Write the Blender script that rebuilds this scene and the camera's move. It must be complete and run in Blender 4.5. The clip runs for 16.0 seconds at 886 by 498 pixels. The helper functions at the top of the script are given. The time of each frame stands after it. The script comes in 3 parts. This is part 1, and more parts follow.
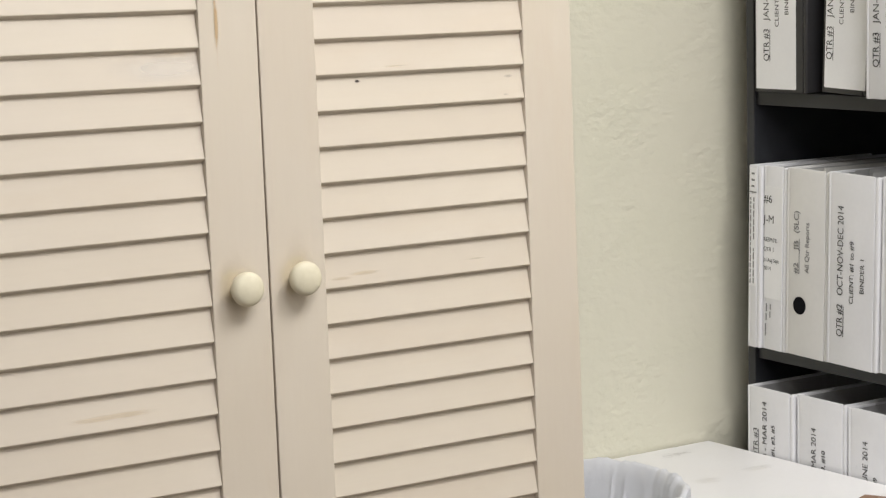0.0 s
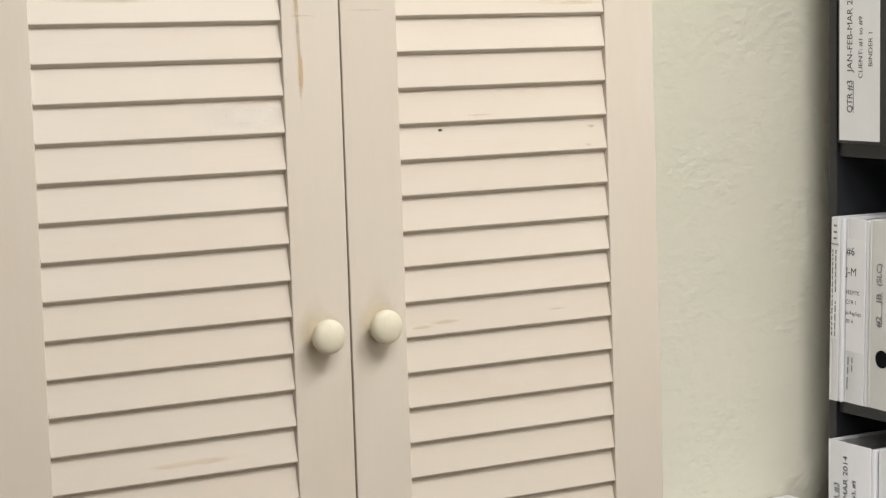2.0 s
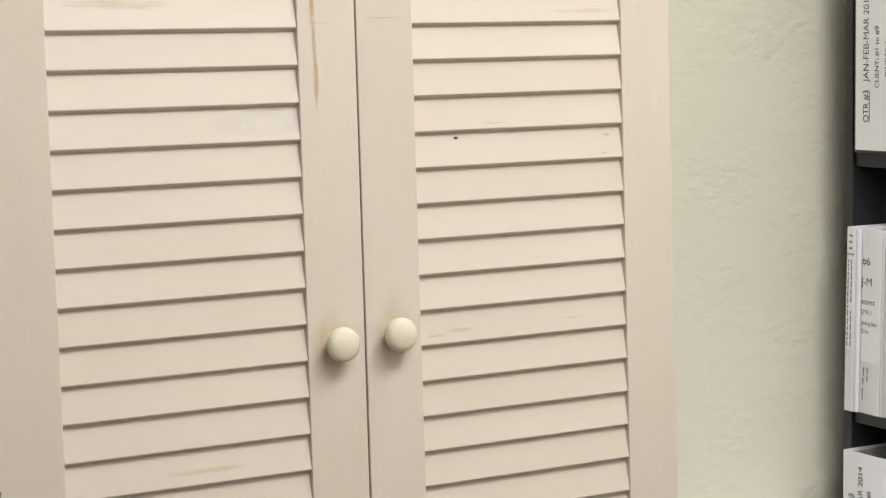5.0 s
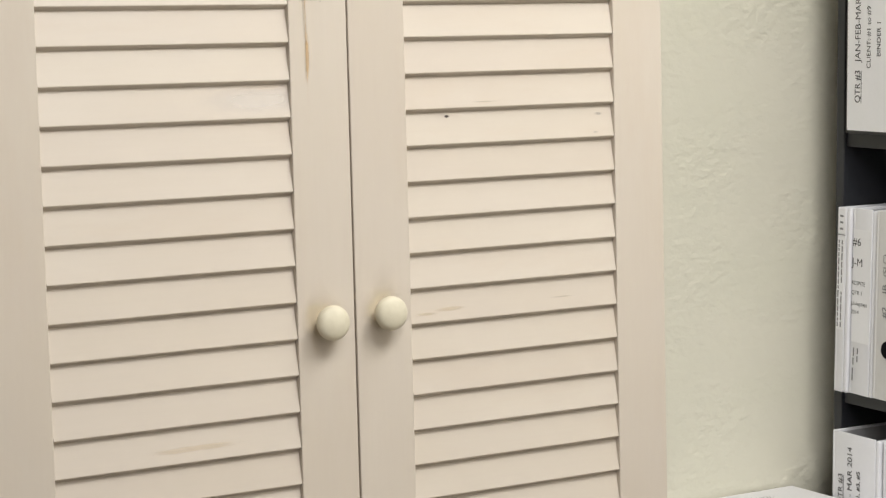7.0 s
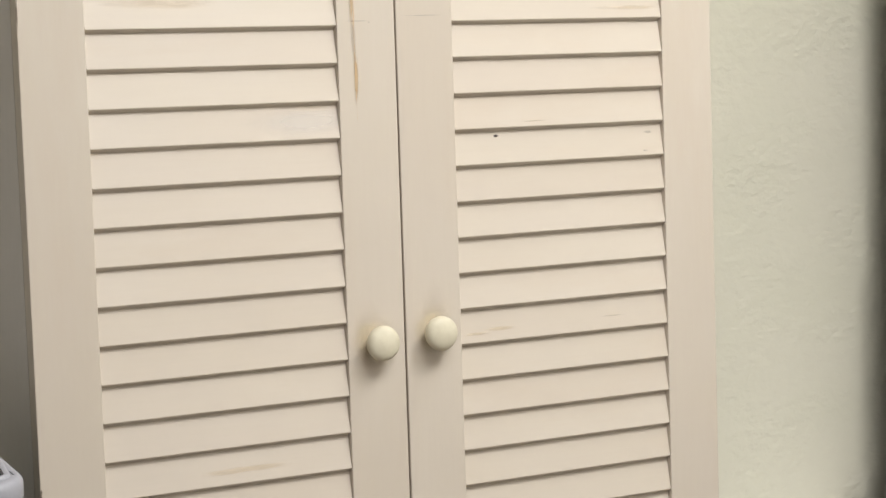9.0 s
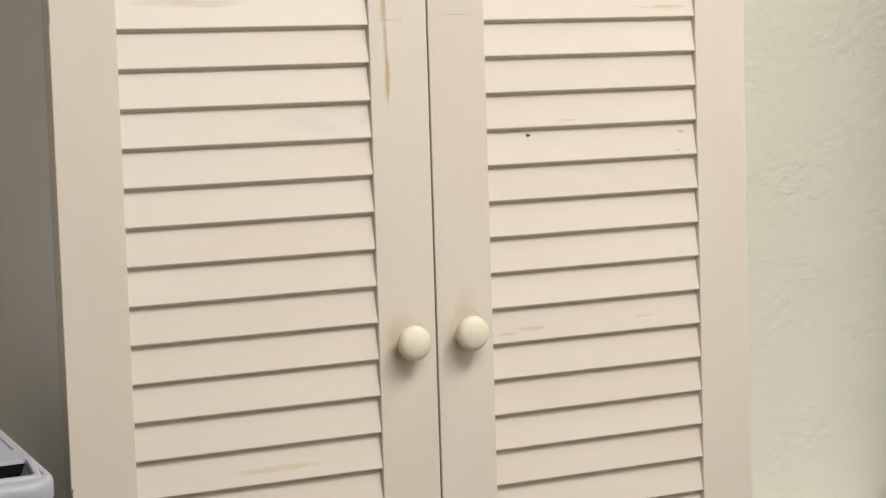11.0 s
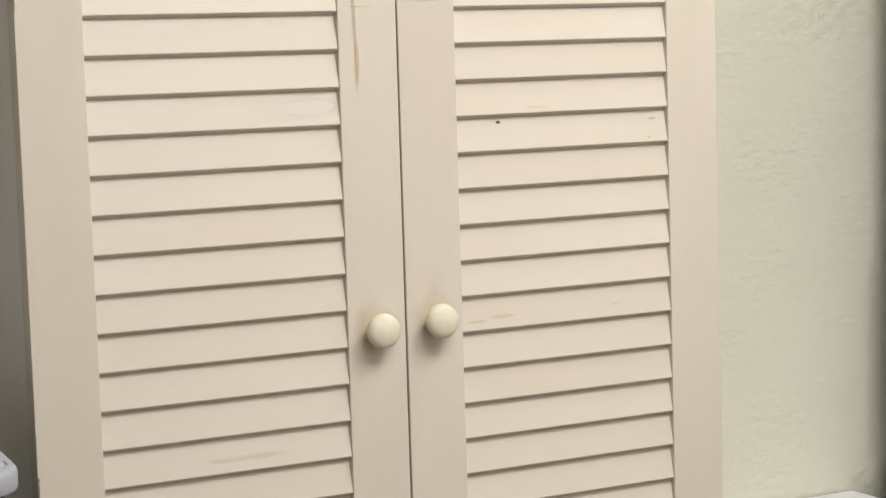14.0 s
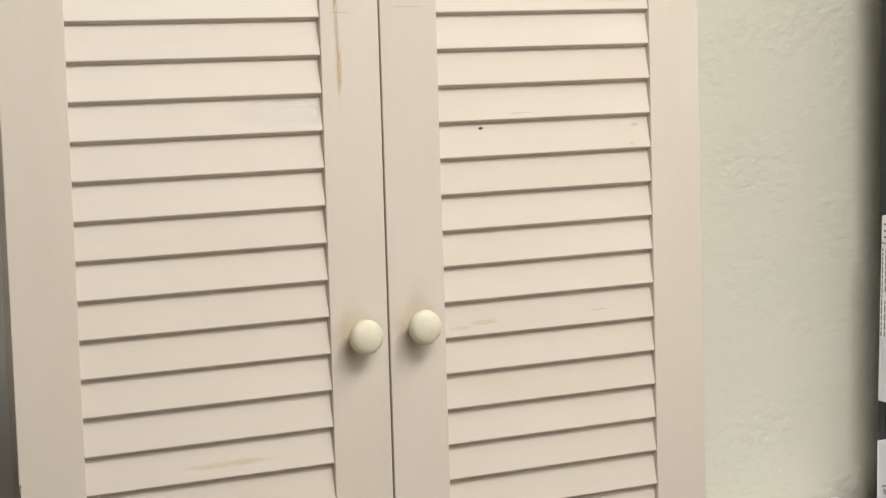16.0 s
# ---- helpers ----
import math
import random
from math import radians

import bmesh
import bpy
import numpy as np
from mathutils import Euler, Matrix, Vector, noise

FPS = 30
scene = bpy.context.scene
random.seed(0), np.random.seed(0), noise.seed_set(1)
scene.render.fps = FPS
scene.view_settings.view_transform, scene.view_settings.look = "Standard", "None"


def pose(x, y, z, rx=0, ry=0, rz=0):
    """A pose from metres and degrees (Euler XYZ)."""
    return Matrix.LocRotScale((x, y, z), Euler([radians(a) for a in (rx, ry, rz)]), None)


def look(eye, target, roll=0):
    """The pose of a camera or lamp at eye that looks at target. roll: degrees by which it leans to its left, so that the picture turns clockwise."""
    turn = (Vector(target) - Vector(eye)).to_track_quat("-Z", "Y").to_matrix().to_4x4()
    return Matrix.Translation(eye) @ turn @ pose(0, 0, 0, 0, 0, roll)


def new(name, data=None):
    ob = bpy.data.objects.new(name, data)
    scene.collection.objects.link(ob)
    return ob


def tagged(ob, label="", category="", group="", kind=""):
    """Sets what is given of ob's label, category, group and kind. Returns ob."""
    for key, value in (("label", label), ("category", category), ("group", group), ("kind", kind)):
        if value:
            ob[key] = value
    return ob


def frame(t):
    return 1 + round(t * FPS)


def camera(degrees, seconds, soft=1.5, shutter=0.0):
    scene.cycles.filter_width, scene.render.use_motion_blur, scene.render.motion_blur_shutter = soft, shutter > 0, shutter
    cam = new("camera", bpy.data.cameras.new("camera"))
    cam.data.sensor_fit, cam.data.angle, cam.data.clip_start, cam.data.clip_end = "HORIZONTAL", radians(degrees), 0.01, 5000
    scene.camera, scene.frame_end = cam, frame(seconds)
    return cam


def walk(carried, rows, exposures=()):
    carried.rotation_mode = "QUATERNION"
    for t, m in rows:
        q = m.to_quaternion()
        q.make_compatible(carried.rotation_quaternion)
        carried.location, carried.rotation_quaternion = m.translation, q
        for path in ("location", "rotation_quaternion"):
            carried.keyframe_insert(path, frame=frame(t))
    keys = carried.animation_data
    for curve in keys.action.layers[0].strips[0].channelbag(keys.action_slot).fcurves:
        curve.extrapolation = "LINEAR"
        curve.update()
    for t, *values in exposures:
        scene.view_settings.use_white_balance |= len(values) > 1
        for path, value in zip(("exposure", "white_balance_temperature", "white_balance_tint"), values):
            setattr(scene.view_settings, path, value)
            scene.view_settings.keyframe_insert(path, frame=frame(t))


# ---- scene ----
cam = camera(25.58, 16.0, 1.3)
PATH = [
    (0.0, (-0.9787, -1.9404, 1.4661), (0.0710, -0.2547, 1.2282), -2.232),
    (0.5, (-0.9762, -1.9391, 1.4676), (0.0871, -0.2608, 1.2378), -2.370),
    (1.0, (-0.9847, -1.9350, 1.4683), (0.0561, -0.2402, 1.2579), -1.949),
    (1.5, (-0.9834, -1.9341, 1.4656), (0.0245, -0.2175, 1.2725), -2.025),
    (2.0, (-0.9850, -1.9306, 1.4681), (0.0054, -0.2031, 1.2811), -1.845),
    (2.5, (-0.9859, -1.9289, 1.4669), (-0.0035, -0.1965, 1.2830), -1.928),
    (3.0, (-0.9860, -1.9285, 1.4667), (-0.0077, -0.1936, 1.2847), -1.812),
    (3.5, (-0.9865, -1.9271, 1.4655), (-0.0115, -0.1899, 1.2882), -1.710),
    (6.0, (-0.9841, -1.9254, 1.4672), (-0.0003, -0.1933, 1.2885), -1.532),
    (6.5, (-0.9836, -1.9232, 1.4662), (0.0015, -0.1932, 1.2748), -1.403),
    (7.0, (-0.9824, -1.9231, 1.4648), (0.0034, -0.1943, 1.2667), -1.403),
    (7.5, (-0.9827, -1.9233, 1.4664), (0.0027, -0.1945, 1.2663), -1.344),
    (8.0, (-0.9837, -1.9243, 1.4669), (0.0010, -0.1942, 1.2743), -1.488),
    (8.5, (-0.9841, -1.9227, 1.4686), (-0.0110, -0.1852, 1.2837), -1.663),
    (9.0, (-0.9824, -1.9199, 1.4695), (-0.0386, -0.1659, 1.2885), -1.803),
    (9.5, (-0.9815, -1.9203, 1.4715), (-0.0578, -0.1558, 1.2898), -1.792),
    (10.0, (-0.9790, -1.9208, 1.4732), (-0.0636, -0.1516, 1.2938), -1.975),
    (12.5, (-0.9664, -1.9150, 1.4764), (-0.0647, -0.1410, 1.2760), -1.345),
    (13.0, (-0.9626, -1.9151, 1.4784), (-0.0509, -0.1464, 1.2772), -1.194),
    (13.5, (-0.9601, -1.9145, 1.4788), (-0.0382, -0.1511, 1.2772), -1.597),
    (14.0, (-0.9593, -1.9155, 1.4779), (-0.0328, -0.1547, 1.2750), -1.705),
    (14.5, (-0.9562, -1.9140, 1.4768), (-0.0254, -0.1556, 1.2733), -1.714),
    (15.0, (-0.9564, -1.9164, 1.4763), (-0.0222, -0.1596, 1.2740), -1.661),
    (15.5, (-0.9545, -1.9154, 1.4763), (-0.0174, -0.1599, 1.2757), -1.670),
    (16.0, (-0.9556, -1.9162, 1.4763), (-0.0159, -0.1616, 1.2804), -1.679),
]
walk(cam, [(t, look(eye, target, roll)) for t, eye, target, roll in PATH])

# ---- light ----
world = bpy.data.worlds.new("world")
scene.world = world
world.use_nodes = True
world.node_tree.nodes["Background"].inputs[0].default_value = (0.9, 0.95, 1.0, 1)
world.node_tree.nodes["Background"].inputs[1].default_value = 0.05


def ceiling_or_fill_lamp(x, y, sx, sy, watts, tint):
    data = bpy.data.lights.new("ceiling_or_fill_lamp", "AREA")
    data.shape, data.size, data.size_y, data.energy, data.color = "RECTANGLE", sx, sy, watts, tint
    ob = new("ceiling_or_fill_lamp", data)
    ob.matrix_world = pose(x, y, 2.585)
    return ob


# fluorescent ceiling panels of the office; the 7 W one is a fill
ceiling_or_fill_lamp(0.45, -1.30, 0.44, 0.80, 28.6, (1.0, 0.982, 0.963))
ceiling_or_fill_lamp(-0.22, -1.55, 0.44, 0.80, 24.3, (1.0, 0.982, 0.963))
# fill added to brighten the upper wall by the bookcase; no panel known here
ceiling_or_fill_lamp(0.72, -0.45, 0.44, 0.80, 7, (1.0, 0.982, 0.963))
ceiling_or_fill_lamp(-0.95, -3.3, 0.6, 1.2, 26.5, (1.0, 0.982, 0.963))

# ---- materials ----


class Nodes:
    """A Principled material with short ways to add nodes to it."""

    def __init__(self, name, rough=0.5, metal=0.0):
        self.mat = bpy.data.materials.new(name)
        self.mat.use_nodes = True
        self.tree = self.mat.node_tree
        self.out = self.tree.nodes["Principled BSDF"]
        self.out.inputs["Roughness"].default_value, self.out.inputs["Metallic"].default_value = rough, metal
        co, info = self.add("ShaderNodeTexCoord"), self.add("ShaderNodeObjectInfo")
        shift = self.add("ShaderNodeVectorMath")
        shift.operation = "MULTIPLY_ADD"
        self.join(info.outputs["Random"], shift.inputs[0])
        shift.inputs[1].default_value = (7.3, 3.1, 5.7)
        self.join(co.outputs["Object"], shift.inputs[2])
        self.place, self.random, self.flat = shift.outputs[0], info.outputs["Random"], co.outputs["Object"]

    def add(self, kind):
        return self.tree.nodes.new(kind)

    def join(self, a, b):
        self.tree.links.new(a, b)

    def noise(self, scale, detail=4.0, stretch=(1, 1, 1), rough=0.55, own=True):
        m = self.add("ShaderNodeMapping")
        m.inputs["Scale"].default_value = stretch
        self.join(self.place if own else self.flat, m.inputs["Vector"])
        n = self.add("ShaderNodeTexNoise")
        n.inputs["Scale"].default_value, n.inputs["Detail"].default_value, n.inputs["Roughness"].default_value = scale, detail, rough
        self.join(m.outputs[0], n.inputs["Vector"])
        return n.outputs["Fac"]

    def ramp(self, fac, stops):
        r = self.add("ShaderNodeValToRGB")
        while len(r.color_ramp.elements) < len(stops):
            r.color_ramp.elements.new(0.5)
        for e, (at, c) in zip(r.color_ramp.elements, stops):
            e.position, e.color = at, (*c, 1)
        self.join(fac, r.inputs[0])
        return r.outputs[0]

    def mix(self, fac, a, b, how="MIX"):
        m = self.add("ShaderNodeMix")
        m.data_type, m.blend_type = "RGBA", how
        for sock, v in ((m.inputs[0], fac), (m.inputs[6], a), (m.inputs[7], b)):
            if isinstance(v, (int, float)):
                sock.default_value = v
            elif isinstance(v, tuple):
                sock.default_value = (*v, 1)
            else:
                self.join(v, sock)
        return m.outputs[2]

    def bump(self, fac, strength, distance, after=None):
        b = self.add("ShaderNodeBump")
        b.inputs["Strength"].default_value, b.inputs["Distance"].default_value = strength, distance
        self.join(fac, b.inputs["Height"])
        if after is not None:
            self.join(after, b.inputs["Normal"])
        self.join(b.outputs[0], self.out.inputs["Normal"])
        return b.outputs[0]

    def colour(self, socket):
        self.join(socket, self.out.inputs["Base Color"])
        return self


def grey(v):
    return (v, v, v)


def surface(name, dark, light, rough, scale=6.0, fine=90.0, stretch=(1, 1, 1), bump=0.15, dist=0.001, metal=0.0):
    """Two scales of colour change and a fine relief."""
    n = Nodes(name, rough, metal)
    big = n.ramp(n.noise(scale, 5, stretch), [(0.3, dark), (0.7, light)])
    small = n.noise(fine, 3, stretch)
    n.colour(n.mix(0.22, big, n.ramp(small, [(0.35, dark), (0.65, light)])))
    n.bump(small, bump, dist)
    r = n.add("ShaderNodeMapRange")
    r.inputs[3].default_value, r.inputs[4].default_value = max(0.02, rough - 0.08), min(1, rough + 0.1)
    n.join(n.noise(scale * 2, 3), r.inputs[0])
    n.join(r.outputs[0], n.out.inputs["Roughness"])
    return n.mat


def painted_wood(name, along):
    """Cream brushed paint: faint brush lines, thin places, a few yellowed spots."""
    n = Nodes(name, 0.42)
    st = (0.06, 1, 1) if along == "x" else (1, 1, 0.06)
    base = n.ramp(n.noise(5, 5, (1, 1, 0.45) if along == "z" else (0.45, 1, 1)), [(0.28, (0.560, 0.488, 0.408)), (0.72, (0.636, 0.578, 0.498))])
    brush = n.noise(260, 4, st, 0.6)
    tone = n.ramp(n.noise(13, 3, (0.5, 1, 1) if along == "x" else (1, 1, 0.5)), [(0.35, (0.612, 0.556, 0.487)), (0.65, (0.604, 0.540, 0.446))])
    col = n.mix(0.07, n.mix(0.35, base, tone), n.ramp(brush, [(0.3, (0.501, 0.433, 0.356)), (0.7, (0.685, 0.631, 0.548))]))
    worn = n.ramp(n.noise(9, 6, (0.25, 1, 1) if along == "x" else (1, 1, 0.2), 0.7), [(0.54, grey(0)), (0.80, grey(0.6))])
    col = n.mix(worn, col, (0.560, 0.462, 0.365))
    n.colour(n.mix(0.3, col, n.ramp(n.random, [(0, (0.575, 0.510, 0.430)), (0.5, (0.612, 0.545, 0.470)), (1, (0.630, 0.570, 0.482))])))
    relief = n.bump(brush, 0.10, 0.0005)
    n.bump(n.noise(38, 3), 0.10, 0.0012, relief)
    return n.mat


def plaster(name, dark, light):
    """Painted wall with a hand-trowelled, flattened texture: patches of flat flakes between smoother stretches."""
    n = Nodes(name, 0.55)
    warm = tuple(c * k for c, k in zip(light, (1.02, 0.99, 1.03)))
    base = n.mix(0.3, n.ramp(n.noise(1.3, 4), [(0.3, dark), (0.7, light)]), n.ramp(n.noise(7, 4, (0.7, 1, 1.2)), [(0.35, dark), (0.65, warm)]))
    n.colour(n.mix(0.12, base, n.ramp(n.noise(60, 4, (0.5, 1, 1)), [(0.35, dark), (0.65, light)])))
    flakes = n.ramp(n.noise(56, 3, (0.75, 1, 1.1), 0.5), [(0.34, grey(0)), (0.68, grey(1))])
    patches = n.ramp(n.noise(9, 3, (0.7, 1, 1)), [(0.35, grey(0.35)), (0.65, grey(1))])
    a = n.bump(n.mix(1.0, flakes, patches, "MULTIPLY"), 0.72, 0.0020)
    n.bump(n.noise(120, 3, (0.6, 1, 1)), 0.16, 0.0006, a)
    return n.mat


def stain(name, colour, cover, stretch, scale=60):
    """A thin film with ragged, see-through edges."""
    n = Nodes(name, 0.5)
    n.out.inputs["Base Color"].default_value = (*colour, 1)
    co = n.add("ShaderNodeTexCoord")
    dist = n.add("ShaderNodeVectorMath")
    dist.operation = "MULTIPLY_ADD"
    n.join(co.outputs["Generated"], dist.inputs[0])
    dist.inputs[1].default_value, dist.inputs[2].default_value = (2, 2, 2), (-1, -1, -1)
    flat = n.add("ShaderNodeVectorMath")
    flat.operation = "MULTIPLY"
    n.join(dist.outputs[0], flat.inputs[0])
    flat.inputs[1].default_value = (1, 0, 1)
    size = n.add("ShaderNodeVectorMath")
    size.operation = "LENGTH"
    n.join(flat.outputs[0], size.inputs[0])
    m = n.add("ShaderNodeMath")
    m.operation = "MULTIPLY_ADD"
    n.join(n.noise(scale, 5, stretch, 0.65), m.inputs[0])
    m.inputs[1].default_value = 2.2
    s = n.add("ShaderNodeMath")
    s.operation = "SUBTRACT"
    s.inputs[0].default_value = 0.15
    n.join(size.outputs["Value"], s.inputs[1])
    n.join(s.outputs[0], m.inputs[2])
    r = n.add("ShaderNodeMapRange")
    r.inputs[1].default_value, r.inputs[2].default_value, r.inputs[3].default_value, r.inputs[4].default_value = 0.25, 1.0, 0.0, cover
    n.join(m.outputs[0], r.inputs[0])
    rim = n.add("ShaderNodeMapRange")
    rim.interpolation_type = "SMOOTHSTEP"
    rim.inputs[1].default_value, rim.inputs[2].default_value, rim.inputs[3].default_value, rim.inputs[4].default_value = 0.40, 0.98, 1.0, 0.0
    n.join(size.outputs["Value"], rim.inputs[0])
    thin = n.add("ShaderNodeMath")
    thin.operation = "MULTIPLY"
    n.join(r.outputs[0], thin.inputs[0])
    n.join(rim.outputs[0], thin.inputs[1])
    n.join(thin.outputs[0], n.out.inputs["Alpha"])
    return n.mat


def plain(name, colour, rough):
    n = Nodes(name, rough)
    n.colour(n.ramp(n.noise(40, 4), [(0.3, tuple(c * 0.88 for c in colour)), (0.7, colour)]))
    return n.mat


PAINT_X = painted_wood("cream_paint_slats", "x")
PAINT_Z = painted_wood("cream_paint_frame", "z")
# paler than the doors' cream to stand in for bounce light on the sides
SIDE = surface("off_white_lightened", (0.65, 0.62, 0.59), (0.71, 0.68, 0.65), 0.4, 4, 110, (1, 1, 0.3), 0.06)
KNOB = surface("ivory_enamel", (0.60, 0.555, 0.42), (0.69, 0.645, 0.51), 0.6, 70, 190, bump=0.04)
# neutral tone picked for the light that two unseen walls throw back
WALL_PLAIN = plaster("bounce_white_plaster", (0.60, 0.575, 0.555), (0.64, 0.615, 0.595))
WALL = plaster("cream_green_plaster", (0.710, 0.692, 0.565), (0.752, 0.732, 0.606))
CEILING = surface("ceiling_tile_white", (0.72, 0.72, 0.70), (0.78, 0.78, 0.76), 0.8, 3, 60)
# floor is unseen; brown chosen to warm the light it throws up
CARPET = surface("bounce_brown_carpet", (0.13, 0.105, 0.085), (0.19, 0.155, 0.13), 0.95, 5, 400, bump=0.6, dist=0.004)
# paler than the case: its colour stands in for light inside the shelves
BACK_BOARD = surface("lightened_back_board", (0.24, 0.275, 0.31), (0.30, 0.335, 0.37), 0.6, 5, 130, bump=0.08)
BLACK_WOOD = surface("black_wood_laminate", (0.020, 0.0215, 0.026), (0.032, 0.034, 0.040), 0.46, 5, 130, (1, 0.08, 1), 0.12, 0.0006)
VINYL = surface("white_binder_vinyl", (0.71, 0.715, 0.745), (0.77, 0.775, 0.805), 0.32, 9, 140, bump=0.06)
VINYL_AGED = surface("aged_white_vinyl", (0.65, 0.645, 0.64), (0.71, 0.705, 0.70), 0.32, 9, 140, bump=0.06)
VINYL_BLACK = surface("black_binder_vinyl", (0.018, 0.018, 0.020), (0.032, 0.031, 0.033), 0.36, 9, 140, bump=0.12)
PAPER = surface("label_paper", (0.79, 0.795, 0.815), (0.84, 0.845, 0.865), 0.6, 12, 200, bump=0.04)
PAGES = surface("paper_edges", (0.52, 0.52, 0.50), (0.72, 0.71, 0.68), 0.8, 14, 600, (1, 12, 1), 0.4, 0.001)
STEEL = surface("ring_steel", (0.35, 0.35, 0.36), (0.5, 0.5, 0.5), 0.3, 20, 200, metal=1.0)
# grey for binder insides, darker than the vinyl in place of shade
LINING = surface("inside_shade_grey", (0.40, 0.40, 0.41), (0.50, 0.50, 0.51), 0.5, 9, 140, bump=0.06)
INK = plain("black_ink", (0.06, 0.06, 0.065), 0.6)
INK_GREY = plain("grey_print", (0.22, 0.22, 0.23), 0.6)
PENCIL = plain("pencil_grey", (0.42, 0.41, 0.40), 0.5)
# black colour gives the shade inside the slot and the finger hole
HOLE = plain("hole_shade", (0.008, 0.008, 0.010), 1.0)
HOLE.node_tree.nodes["Principled BSDF"].inputs["Specular IOR Level"].default_value = 0.1
LAMINATE = surface("white_laminate", (0.80, 0.79, 0.80), (0.84, 0.84, 0.85), 0.42, 5, 120, bump=0.05)
GREY_PLASTIC = surface("light_grey_plastic", (0.29, 0.295, 0.33), (0.35, 0.355, 0.39), 0.5, 7, 220, bump=0.10, dist=0.0008)
DARK_PLASTIC = surface("dark_grey_plastic", (0.035, 0.035, 0.037), (0.055, 0.055, 0.057), 0.5, 7, 220, bump=0.12, dist=0.0008)
BIN_PLASTIC = surface("white_bin_plastic", (0.62, 0.62, 0.62), (0.7, 0.7, 0.7), 0.45, 7, 160, bump=0.05)
BROWN = surface("brown_wood", (0.22, 0.12, 0.07), (0.34, 0.20, 0.12), 0.5, 14, 120, (0.1, 1, 1))
liner = Nodes("thin_white_plastic_film", 0.42)
liner.colour(liner.ramp(liner.noise(14, 5), [(0.3, (0.68, 0.695, 0.745)), (0.7, (0.76, 0.775, 0.82))]))
liner.out.inputs["Transmission Weight"].default_value = 0.12
liner.bump(liner.noise(24, 4, (1, 1, 0.6), 0.5), 0.40, 0.006)
FILM = liner.mat
DRIP = plain("varnish_run", (0.64, 0.49, 0.33), 0.4)
STAIN_BROWN = stain("amber_drip", (0.64, 0.47, 0.27), 0.50, (1, 1, 0.12), 160)
STAIN_OLD = stain("old_drip", (0.50, 0.43, 0.33), 0.32, (1, 1, 0.12), 120)
STAIN_CHIP = stain("dark_chip", (0.17, 0.12, 0.08), 0.75, (1, 1, 0.3), 200)
STAIN_TAN = stain("worn_tan_paint", (0.72, 0.58, 0.39), 0.29, (0.25, 1, 1), 110)
STAIN_GRIME = stain("hand_grime", (0.46, 0.37, 0.28), 0.13, (1, 1, 0.5), 26)
STAIN_FAINT = stain("faint_yellowing", (0.66, 0.60, 0.50), 0.12, (0.15, 1, 1), 60)
STAIN_WHITE = stain("white_touch_up_paint", (0.82, 0.785, 0.745), 0.30, (0.4, 1, 1), 5)
# the bright yellow halo about each knob, painted as a film
GLOW_YELLOW = stain("knob_glow", (0.80, 0.68, 0.42), 0.30, (1, 1, 1), 25)
STAIN_DARK = stain("dark_scuff", (0.05, 0.035, 0.03), 1.0, (1, 1, 1), 120)
STAIN_GREY = stain("grey_scuff", (0.42, 0.39, 0.36), 0.3, (1, 1, 1), 260)

# ---- helpers of this place ----


def finish(name, bm, material, smooth=False):
    bmesh.ops.recalc_face_normals(bm, faces=bm.faces)
    me = bpy.data.meshes.new(name)
    bm.to_mesh(me)
    bm.free()
    if smooth:
        for p in me.polygons:
            p.use_smooth = True
        me.set_sharp_from_angle(angle=radians(38))
    me.materials.append(material)
    return me


def part(name, bm, material, parent=None, label="", smooth=False):
    me = bm if isinstance(bm, bpy.types.Mesh) else finish(name, bm, material, smooth)
    ob = new(name, me)
    ob.parent = parent
    return tagged(ob, label)


def thing(name, at, label, category, group="", kind=""):
    ob = new(name)
    ob.empty_display_size = 0.05
    ob.matrix_world = at
    return tagged(ob, label, category, group, kind)


def box(lo, hi, bevel=0.0, segments=2, bm=None):
    bm = bm or bmesh.new()
    made = bmesh.ops.create_cube(bm, size=1)["verts"]
    for v in made:
        v.co = [lo[k] + (v.co[k] + 0.5) * (hi[k] - lo[k]) for k in range(3)]
    if bevel:
        es = {e for v in made for e in v.link_edges}
        bmesh.ops.bevel(bm, geom=list(es), offset=bevel, segments=segments, profile=0.5, affect="EDGES")
    return bm


def strip(bm, profile, x0, x1):
    """A profile of (y, z) points drawn out along x."""
    a = [bm.verts.new((x0, y, z)) for y, z in profile]
    b = [bm.verts.new((x1, y, z)) for y, z in profile]
    bm.faces.new(a), bm.faces.new(b[::-1])
    for i in range(len(a)):
        j = (i + 1) % len(a)
        bm.faces.new((a[i], b[i], b[j], a[j]))
    return bm


def lathe(profile, turns=40):
    """A profile of (radius, y) points turned about the y axis."""
    bm = bmesh.new()
    rings = [[bm.verts.new((r * math.cos(a), y, r * math.sin(a))) for a in (2 * math.pi * k / turns for k in range(turns))] for r, y in profile]
    for p, q in zip(rings, rings[1:]):
        for k in range(turns):
            bm.faces.new((p[k], p[(k + 1) % turns], q[(k + 1) % turns], q[k]))
    bm.faces.new(rings[0]), bm.faces.new(rings[-1][::-1])
    return bm


def rounded(x0, x1, y0, y1, r, steps=8):
    """The outline of a rectangle with round corners, always with the same count of points."""
    pts = []
    for cx, cy, a0 in ((x1 - r, y1 - r, 0), (x0 + r, y1 - r, 90), (x0 + r, y0 + r, 180), (x1 - r, y0 + r, 270)):
        for k in range(steps + 1):
            a = radians(a0 + 90 * k / steps)
            pts.append((cx + r * math.cos(a), cy + r * math.sin(a)))
    return pts


